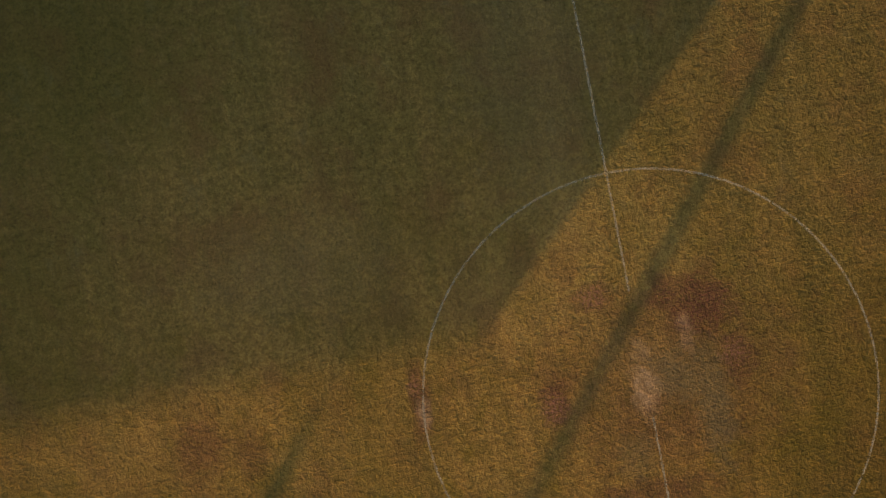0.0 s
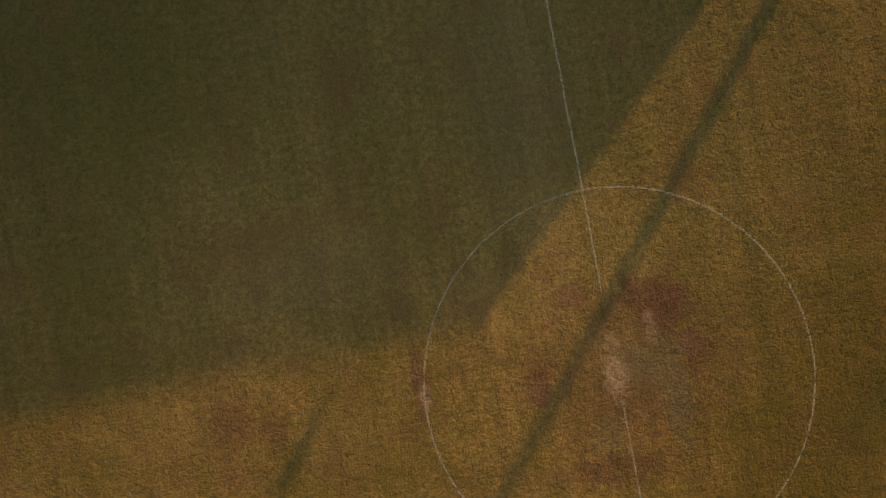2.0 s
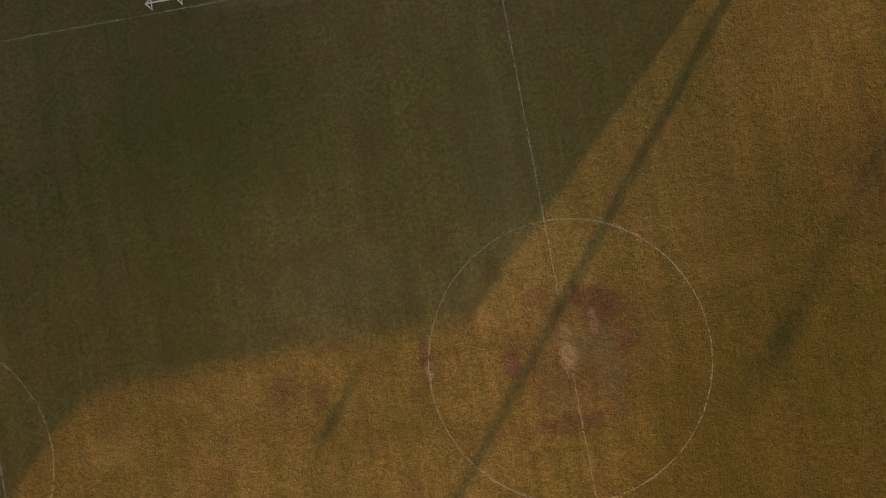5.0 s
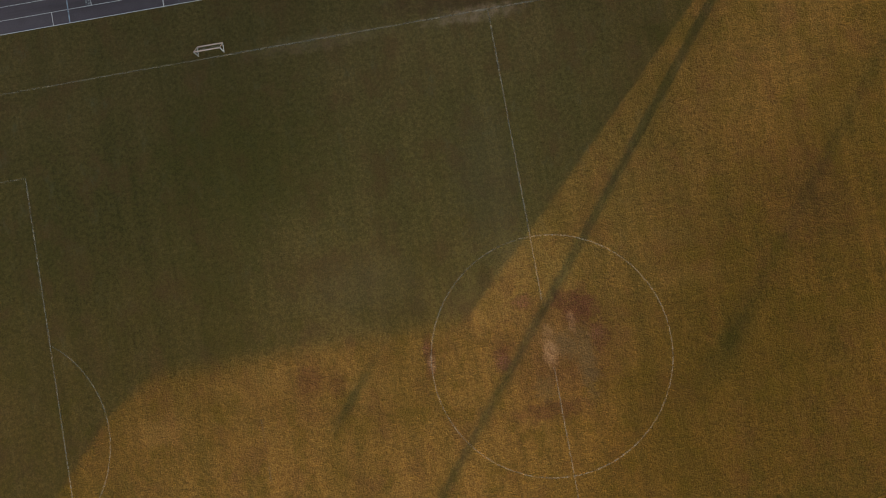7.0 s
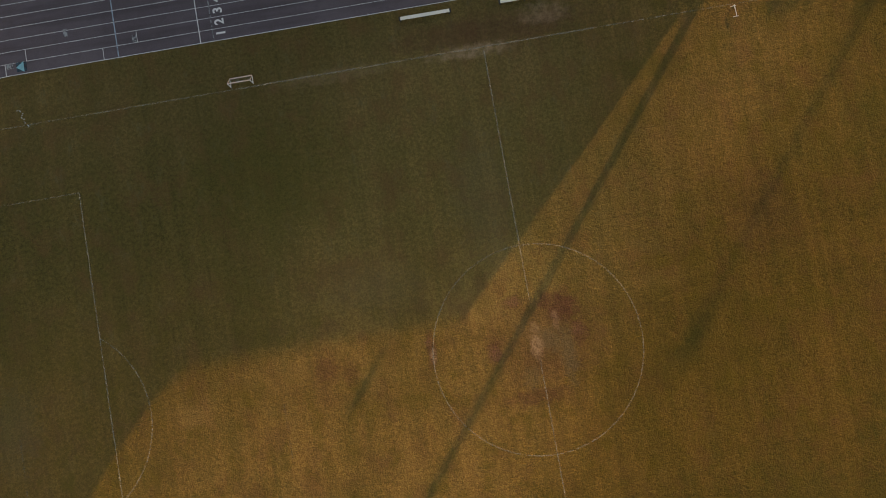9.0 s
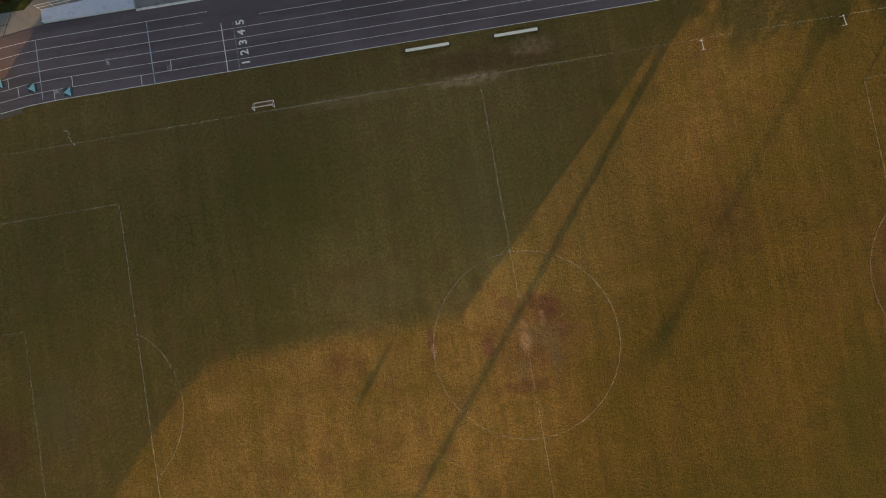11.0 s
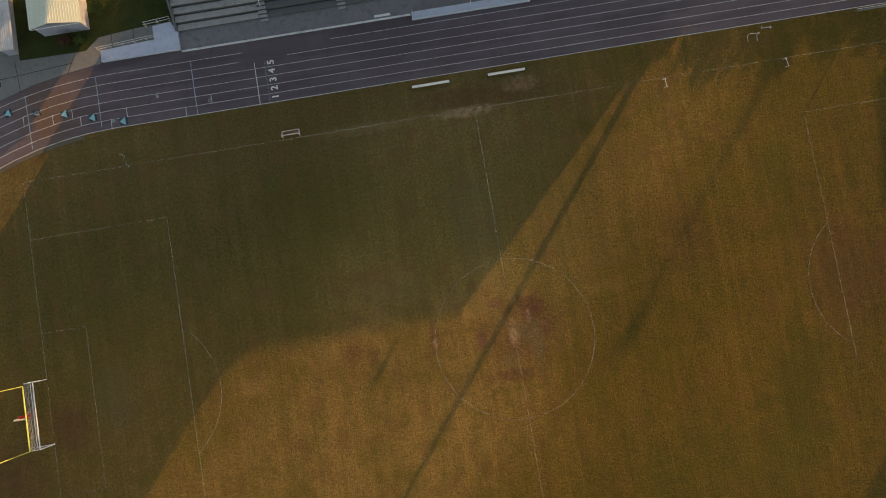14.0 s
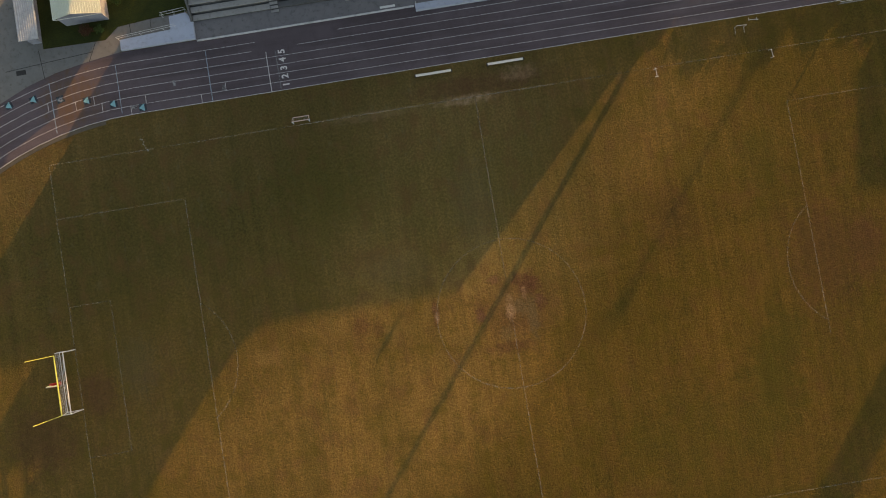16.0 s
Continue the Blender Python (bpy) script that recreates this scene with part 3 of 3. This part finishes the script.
for x0, x1 in ((-33.25, -33.0), (33.0, 33.25)):
    bm = bmesh.new()
    prof = [(42.0, 0.0), (52.0, 0.0), (52.0, 12.0), (44.7, 3.3), (42.0, 0.9)] if x0 > 0 else [(42.0, 0.0), (52.0, 0.0), (52.0, 5.6), (42.0, 0.6)]
    a = [bm.verts.new((x0, y, z)) for y, z in prof]
    b = [bm.verts.new((x1, y, z)) for y, z in prof]
    bm.faces.new(a)
    bm.faces.new(b[::-1])
    for i in range(len(prof)):
        bm.faces.new((a[i], b[i], b[(i + 1) % len(prof)], a[(i + 1) % len(prof)]))
    bmesh.ops.recalc_face_normals(bm, faces=bm.faces)
    part("end_wall", bm, SEAT_DARK, stand)
hall = thing("hall", "tall pale rendered hall behind the grandstand", "building")
part("wall", one_box(-30.1, 33.2, 52.0, 54.5, 0.0, 11.8), WALL, hall)
part("roof", one_box(-30.1, 33.2, 51.98, 54.52, 11.8, 12.1), WALK, hall)
part("upper_storey", one_box(-8.0, 6.8, 52.1, 54.4, 12.1, 20.5), WALL, hall)
part("upper_storey", one_box(-17.0, -8.01, 52.1, 54.4, 12.1, 15.2), WALL, hall)
# wedge added out of view to round the corner of the hall's shadow
bm = bmesh.new()
a = [bm.verts.new((x, 52.3, z)) for x, z in ((6.8, 12.1), (9.4, 12.1), (7.6, 12.7), (6.8, 14.1))]
b = [bm.verts.new((v.co.x, 54.2, v.co.z)) for v in a]
bm.faces.new(a)
bm.faces.new(b[::-1])
for i in range(4):
    bm.faces.new((a[i], b[i], b[(i + 1) % 4], a[(i + 1) % 4]))
bmesh.ops.recalc_face_normals(bm, faces=bm.faces)
part("shadow_wedge", bm, WALK, hall)
vent = part("vent_pipe", one_rod((27.6, 52.6, 12.1), (27.6, 52.6, 13.1), 0.10, 10), STEEL, hall)
part("vent_cap", one_rod((27.6, 52.6, 13.0), (27.6, 52.6, 13.75), 0.30, 12), STEEL, vent)


lawn = [(-52.0, 41.75), (-44.2, 41.65), (-42.5, 43.05), (-38.0, 43.45), (-33.3, 43.65), (-33.3, 60.0), (-52.0, 60.0)]
setting("lawn", sheet(lawn, 0.0, 0.03), LAWN, "dark green mown lawn between the low buildings", "grass")

block = thing("school_block", "plain pale rendered building beyond the track", "building")
part("wall", sheet([(83.7, 56.4), (101.0, 52.0), (104.0, 66.0), (86.5, 70.4)], 0.0, 11.7), WALL, block)
part("roof", sheet([(83.65, 56.35), (101.05, 51.95), (104.05, 66.05), (86.45, 70.45)], 11.7, 12.0), WALK, block)
tower = thing("tower", "slim pale rendered tower beyond the track", "tower")
part("shaft", one_box(105.4, 108.5, 58.9, 62.0, 0.0, 25.6), WALL, tower)
part("cap", one_box(105.36, 108.54, 58.86, 62.04, 25.6, 26.0), WALK, tower)


# ---- low buildings ----
def cottage():
    c = thing("clubhouse", "small white-walled building with cream ribbed sheet roof", "building")
    x0, x1, y0, y1 = -48.7, -43.4, 44.15, 53.0
    part("wall", one_box(x0, x1, y0, y1, 0.0, 2.62), LILAC, c, "pale lilac rendered wall")
    ridge, zr, ze = -46.2, 3.5, 2.65
    for xe in (x0 - 0.15, x1 + 0.45):
        bm = bmesh.new()
        a, b = Vector((ridge, 0, zr)), Vector((xe, 0, ze))
        q = [bm.verts.new((v.x, y, v.z + dz)) for dz in (0.0, 0.05) for v, y in ((a, y0 - 0.4), (a, y1), (b, y1), (b, y0 - 0.4))]
        for f in ((0, 1, 2, 3), (7, 6, 5, 4), (0, 4, 5, 1), (1, 5, 6, 2), (2, 6, 7, 3), (3, 7, 4, 0)):
            bm.faces.new([q[k] for k in f])
        bmesh.ops.recalc_face_normals(bm, faces=bm.faces)
        slope = part("roof_slope", bm, ROOF_CREAM, c)
        for i in range(1, 12):
            f = i / 12
            p0 = a.lerp(b, f)
            part("rib", one_box(p0.x - 0.03, p0.x + 0.03, y0 - 0.4, y1, p0.z + 0.045, p0.z + 0.085), ROOF_CREAM, slope)
    bm = bmesh.new()
    q = [bm.verts.new(v) for v in ((x0, y0 + 0.01, 2.6), (x1, y0 + 0.01, 2.6), (ridge, y0 + 0.01, zr - 0.03), (x0, y0 + 0.2, 2.6), (x1, y0 + 0.2, 2.6), (ridge, y0 + 0.2, zr - 0.03))]
    for f in ((0, 1, 2), (5, 4, 3), (0, 3, 4, 1), (1, 4, 5, 2), (2, 5, 3, 0)):
        bm.faces.new([q[k] for k in f])
    part("gable", bm, LILAC, c)
    part("fascia", one_box(x0 - 0.1, x1 + 0.5, y0 - 0.42, y0 - 0.38, ze - 0.12, ze), WHITE, c)


def shed(x0, x1, y0, y1, z):
    c = thing("shed", "long narrow shed with streaked white corrugated roof", "building")
    part("wall", one_box(x0 + 0.15, x1 - 1.1, y0 + 0.6, y1, 0.0, z - 0.1), LILAC, c)
    roof = part("roof", one_box(x0, x1, y0, y1, z - 0.1, z), ROOF_WHITE, c)
    n = int((x1 - x0) / 0.24)
    for i in range(n):
        x = x0 + (i + 0.5) * (x1 - x0) / n
        part("corrugation", one_rod((x, y0, z), (x, y1, z), 0.06, 6), ROOF_WHITE, roof)


cottage()
shed(-53.3, -50.9, 41.9, 52.0, 2.6)


# ---- trees and shrubs ----
def tree(name, label, x, y, height, radius, leaves, low, material, size, seed, category="tree"):
    rng = random.Random(seed)
    t = thing(name, label, category, (x, y, 0))
    bm = bmesh.new()
    top = height * 0.8
    rod(bm, (0, 0, 0), (0.1, 0.1, top), 0.025 * height, 8, 0.006 * height)
    for i in range(9):
        a, z = i * 2.4, height * (low + 0.07 * i)
        rod(bm, (0.05, 0.05, min(z, top)), (math.cos(a) * radius * 0.7, math.sin(a) * radius * 0.7, min(z + radius * 0.5, height * 0.93)), 0.010 * height, 6, 0.003 * height)
    part("trunk", bm, BARK, t)
    centres = []
    for i in range(26):
        z = rng.uniform(low, 0.93)
        wide = radius * math.sin(math.pi * min(1.0, 0.18 + 0.82 * (1 - (z - low) / (1 - low)))) ** 0.6
        a, r = rng.uniform(0, 6.28), wide * rng.uniform(0.25, 0.85)
        centres.append((r * math.cos(a), r * math.sin(a), z * height))
    verts, faces = [], []
    for i in range(leaves):
        cx, cy, cz = rng.choice(centres)
        s = radius * 0.38
        v = Vector((rng.gauss(0, 1), rng.gauss(0, 1), rng.gauss(0, 0.8))).normalized() * s * rng.random() ** 0.4
        p = Vector((cx, cy, cz)) + v
        if p.z < 0.05:
            p.z = 0.05 + rng.random() * 0.2
        u = Vector((rng.gauss(0, 1), rng.gauss(0, 1), rng.gauss(0, 1))).normalized() * size
        w = u.orthogonal().normalized() * size * 0.6
        k = len(verts)
        verts += [p - u, p + w, p + u, p - w]
        faces.append((k, k + 1, k + 2, k + 3))
    me = bpy.data.meshes.new("crown")
    me.from_pydata(verts, [], faces)
    me.materials.append(material)
    ob = new("crown", me)
    ob.parent = t
    return t


# shrub row out of view, added to shade the verge and the track
for i in range(14):
    tree("shrub", "unseen rounded shrub added to shade the track and verge", 41.4 + 2.1 * i, 46.5 + 0.6 * math.sin(2.3 * i), 4.9 + 0.3 * math.sin(1.7 * i), 1.9, 3200, 0.05, LEAF, 0.18, 10 + i, "shrub")
for i, (x, h) in enumerate(((33.9, 4.9), (35.6, 4.2), (37.6, 3.3), (39.5, 4.5))):
    tree("shrub", "unseen rounded shrub added to shade the track and verge", x, 46.4, h, 1.6, 2600, 0.05, LEAF, 0.18, 40 + i, "shrub")
# unseen tree, added to keep the sun off the shed roof
tree("tree", "unseen small leafy tree added to shade the shed", -42.8, 58.0, 7.8, 2.4, 3500, 0.35, LEAF, 0.2, 5)
# low shrubs beyond the view, added to cast shade on the lawn
for i, (x, h) in enumerate(((-37.0, 2.0), (-35.8, 2.4), (-34.5, 2.5))):
    tree("shrub", "unseen dark green shrub added to shade the lawn", x, 51.0 + 0.3 * i, h, 1.0, 1100, 0.05, LEAF, 0.11, 50 + i, "shrub")
# unseen high crown, added to shade the ground left of the sunlit strip
tree("tree", "unseen leafy tree added to shade the left bend", -38.6, 57.5, 11.0, 4.0, 7000, 0.60, LEAF, 0.24, 3)
tree("shrub", "russet shrub at the corner of the clubhouse", -46.0, 43.0, 1.3, 0.9, 900, 0.05, LEAF_RED, 0.09, 30, "shrub")
tree("shrub", "low green shrub beside the clubhouse", -42.2, 46.5, 1.1, 1.0, 900, 0.05, LEAF, 0.09, 31, "shrub")
tree("shrub", "low yellow-green shrub by the plaza edge", -44.6, 42.9, 0.8, 0.6, 500, 0.05, LEAF, 0.08, 32, "shrub")


# ---- masts ----
def mast(x, y, h, r, head):
    m = thing("floodlight_mast", "tall grey steel floodlight mast", "mast", (x, y, 0))
    part("base", one_rod((0, 0, 0), (0, 0, 0.5), r * 2.2, 12), WALK, m)
    part("pole", one_rod((0, 0, 0.5), (0, 0, h), r, 12, r * 0.8), STEEL, m)
    if head:
        part("crossarm", one_box(-head, head, -0.12, 0.12, h - 0.5, h - 0.2), STEEL, m)
        for i in range(5):
            part("lamp_housing", one_box(-head + head * 0.45 * i - 0.25 + 0.1, -head + head * 0.45 * i + 0.35, -0.4, 0.2, h - 0.3, h + 0.5, 0.04), DARK, m)


mast(41.3, 54.5, 21.0, 0.41, 0)
mast(117.0, 126.6, 32.0, 0.32, 0.8)
flag = thing("post", "thin grey steel post beside the track", "post", (56.3, 42.5, 0))
part("pole", one_rod((0, 0, 0), (0, 0, 5.7), 0.13, 10), STEEL, flag)


# ---- goals ----
def tube(points, r, name, material, parent, label=""):
    bm = bmesh.new()
    for a, b in zip(points, points[1:]):
        rod(bm, a, b, r, 8)
    return part(name, bm, material, parent, label)


def net(corners, step, r, parent):
    """A cord net over a four-cornered patch."""
    a, b, c, d = map(Vector, corners)
    bm = bmesh.new()
    n, k = int((b - a).length / step) + 1, int((d - a).length / step) + 1
    for i in range(n + 1):
        rod(bm, a.lerp(b, i / n), d.lerp(c, i / n), r, 3)
    for i in range(k + 1):
        rod(bm, a.lerp(d, i / k), b.lerp(c, i / k), r, 3)
    return part("net", bm, NET, parent, "sagging white cord net")


goal = thing("soccer_goal", "full-size white soccer goal with a cord net", "goal")
gx, ya, yb = GOAL_L, -3.02, 4.30
for y in (ya, yb):
    tube([(gx, y, 0), (gx, y, 2.44)], 0.06, "post", WHITE, goal)
    tube([(gx, y, 2.44), (gx - 1.0, y, 2.40)], 0.035, "top_stay", WHITE, goal)
    tube([(gx - 1.0, y, 2.40), (gx - 1.9, y, 0.04)], 0.035, "back_stay", WHITE, goal)
    tube([(gx, y, 0.04), (gx - 1.9, y, 0.04)], 0.035, "base_bar", WHITE, goal)
    net([(gx, y, 2.44), (gx - 1.0, y, 2.40), (gx - 1.9, y, 0.05), (gx, y, 0.05)], 0.18, 0.004, goal)
tube([(gx, ya, 2.44), (gx, yb, 2.44)], 0.06, "crossbar", WHITE, goal)
tube([(gx - 1.9, ya, 0.04), (gx - 1.9, yb, 0.04)], 0.035, "base_bar", WHITE, goal)
net([(gx, ya, 2.44), (gx, yb, 2.44), (gx - 1.0, yb, 2.32), (gx - 1.0, ya, 2.32)], 0.18, 0.004, goal)
net([(gx - 1.0, ya, 2.36), (gx - 1.0, yb, 2.36), (gx - 1.9, yb, 0.05), (gx - 1.9, ya, 0.05)], 0.18, 0.004, goal)

for off, low, r in ((0.10, 0.85, 0.028), (0.62, 0.25, 0.014)):
    tube([(gx - off - low * math.sin(math.pi * i / 14) * 0.6, ya + (yb - ya) * i / 14, 2.34 - 0.6 * low * math.sin(math.pi * i / 14) ** 0.7) for i in range(15)], r, "net_fold", NET, goal, "bunched fold of the white net")

posts = thing("football_goalpost", "yellow gridiron goalpost on a red-padded gooseneck", "goalpost")
px, pa, pb = -54.0, -2.95, 4.06
tube([(px, pa, 3.05), (px, pb, 3.05)], 0.075, "crossbar", YELLOW, posts)
for y in (pa, pb):
    tube([(px, y, 3.0), (px, y, 8.0)], 0.042, "upright", YELLOW, posts)
mid = (pa + pb) / 2
tube([(px, mid, 3.0), (px - 0.9, mid, 3.0), (px - 1.45, mid, 2.85), (px - 1.6, mid, 2.5), (px - 1.6, mid, 0)], 0.08, "gooseneck", CREAM, posts, "cream painted gooseneck")
part("pad", one_box(px - 1.85, px - 1.35, mid - 0.25, mid + 0.25, 0.05, 1.85, 0.06), RED, posts, "red vinyl post pad")

mini = thing("mini_goal", "small white and pink tube goal on the touchline", "goal", (-21.75, 27.45, 0))
for x in (-1.0, 1.0):
    tube([(x, 0, 0.03), (x, 0, 0.95)], 0.045, "post", WHITE, mini)
    tube([(x, 0, 0.95), (x, 0.75, 0.03)], 0.03, "back_stay", PINK, mini)
    tube([(x, 0, 0.03), (x, 0.75, 0.03)], 0.03, "base_bar", WHITE, mini)
tube([(-1.0, 0, 0.95), (1.0, 0, 0.95)], 0.055, "crossbar", PINK, mini, "faded pink crossbar")
tube([(-1.0, 0.75, 0.03), (1.0, 0.75, 0.03)], 0.05, "base_bar", PINK, mini)
net([(-1, 0, 0.95), (1, 0, 0.95), (1, 0.75, 0.05), (-1, 0.75, 0.05)], 0.25, 0.003, mini)

# ---- benches ----
def bench(x):
    b = thing("bench", "long white plank bench on dark legs", "bench", (x, 30.82, 0), 0, "benches by the track")
    part("seat", one_box(-2.22, 2.22, -0.15, 0.15, 0.40, 0.46, 0.012), BENCH, b)
    for lx in (-2.2, 0.0, 2.2):
        bm = one_box(lx - 0.04, lx + 0.04, -0.15, -0.08, 0.0, 0.40)
        box(bm, lx - 0.04, lx + 0.04, 0.08, 0.15, 0.0, 0.40)
        box(bm, lx - 0.04, lx + 0.04, -0.18, 0.18, 0.36, 0.40)
        part("leg", bm, DARK, b)
    for lx in (-2.29, 2.29):
        part("end_cap", one_box(lx - 0.07, lx + 0.07, -0.18, 0.18, 0.34, 0.468, 0.01), DARK, b)


bench(-4.65)
bench(4.38)


# ---- hurdles ----
def hurdle(x, y, rz, w, h, back, ahead, label):
    ob = thing("hurdle", label, "hurdle", (x, y, 0), rz, "hurdles")
    part("top_bar", one_box(-w / 2, w / 2, -0.022, 0.022, h - 0.07, h, 0.01), WHITE, ob)
    for s in (-w / 2 + 0.04, w / 2 - 0.04):
        part("upright", one_rod((s, 0, 0.02), (s, 0, h - 0.06), 0.022), WHITE, ob)
        part("foot", one_rod((s, -back, 0.025), (s, ahead, 0.025), 0.022), WHITE, ob)


LOW = "low white training hurdle standing on the turf"
hurdle(22.75, 26.5, 92, 1.05, 0.3, 0.30, 0.22, LOW)
hurdle(37.45, 26.6, 97, 1.05, 0.3, 0.30, 0.22, LOW)
hurdle(34.1, 30.5, -4, 1.2, 0.7, 0.75, 0.05, "white training hurdle standing beside the track")
hurdle(35.95, 31.1, -6, 1.1, 0.35, 0.05, 0.35, "small white training hurdle beside the track")

# white scraps on the touchline
rng = random.Random(4)
bm = bmesh.new()
for i in range(16):
    f = i / 15
    x, y = -41.8 + 0.9 * f + rng.gauss(0, 0.09), 28.6 - 1.5 * f + 0.25 * math.sin(6 * f) + rng.gauss(0, 0.05)
    s = rng.uniform(0.02, 0.055)
    box(bm, x - s, x + s, y - s * 0.7, y + s * 0.7, 0.0, 0.03)
tagged(new("scraps", mesh_of(bm, "scraps", NET)), "white scraps scattered on the turf", "litter", "", "stuff")

# ---- grass tufts over the pitch ----
gen = np.random.default_rng(7)
N = 190000
tx, ty = gen.uniform(-62, 52, N), gen.uniform(-32, 31.6, N)
keep = ty < np.where(tx < X0, CY + np.sqrt(np.maximum(0, R_IN ** 2 - (tx - X0) ** 2)) - 0.15, 31.7)
tx, ty = tx[keep], ty[keep]
N = len(tx)
verts = np.empty((N, 3, 3, 3))
for k in range(3):
    a = gen.uniform(0, 2 * np.pi, N)
    length, lean, half = gen.uniform(0.04, 0.09, N), gen.uniform(0.85, 1.35, N), gen.uniform(0.012, 0.028, N)
    dx, dy = np.cos(a), np.sin(a)
    reach, up = length * np.sin(lean), length * np.cos(lean)
    verts[:, k, 0] = np.stack([tx - dy * half, ty + dx * half, np.zeros(N)], 1)
    verts[:, k, 1] = np.stack([tx + dy * half, ty - dx * half, np.zeros(N)], 1)
    verts[:, k, 2] = np.stack([tx + dx * reach, ty + dy * reach, up], 1)
me = bpy.data.meshes.new("grass_tufts")
me.vertices.add(N * 9)
me.vertices.foreach_set("co", verts.ravel())
me.loops.add(N * 9)
me.loops.foreach_set("vertex_index", np.arange(N * 9, dtype=np.int32))
me.polygons.add(N * 3)
me.polygons.foreach_set("loop_start", np.arange(0, N * 9, 3, dtype=np.int32))
me.update(calc_edges=True)
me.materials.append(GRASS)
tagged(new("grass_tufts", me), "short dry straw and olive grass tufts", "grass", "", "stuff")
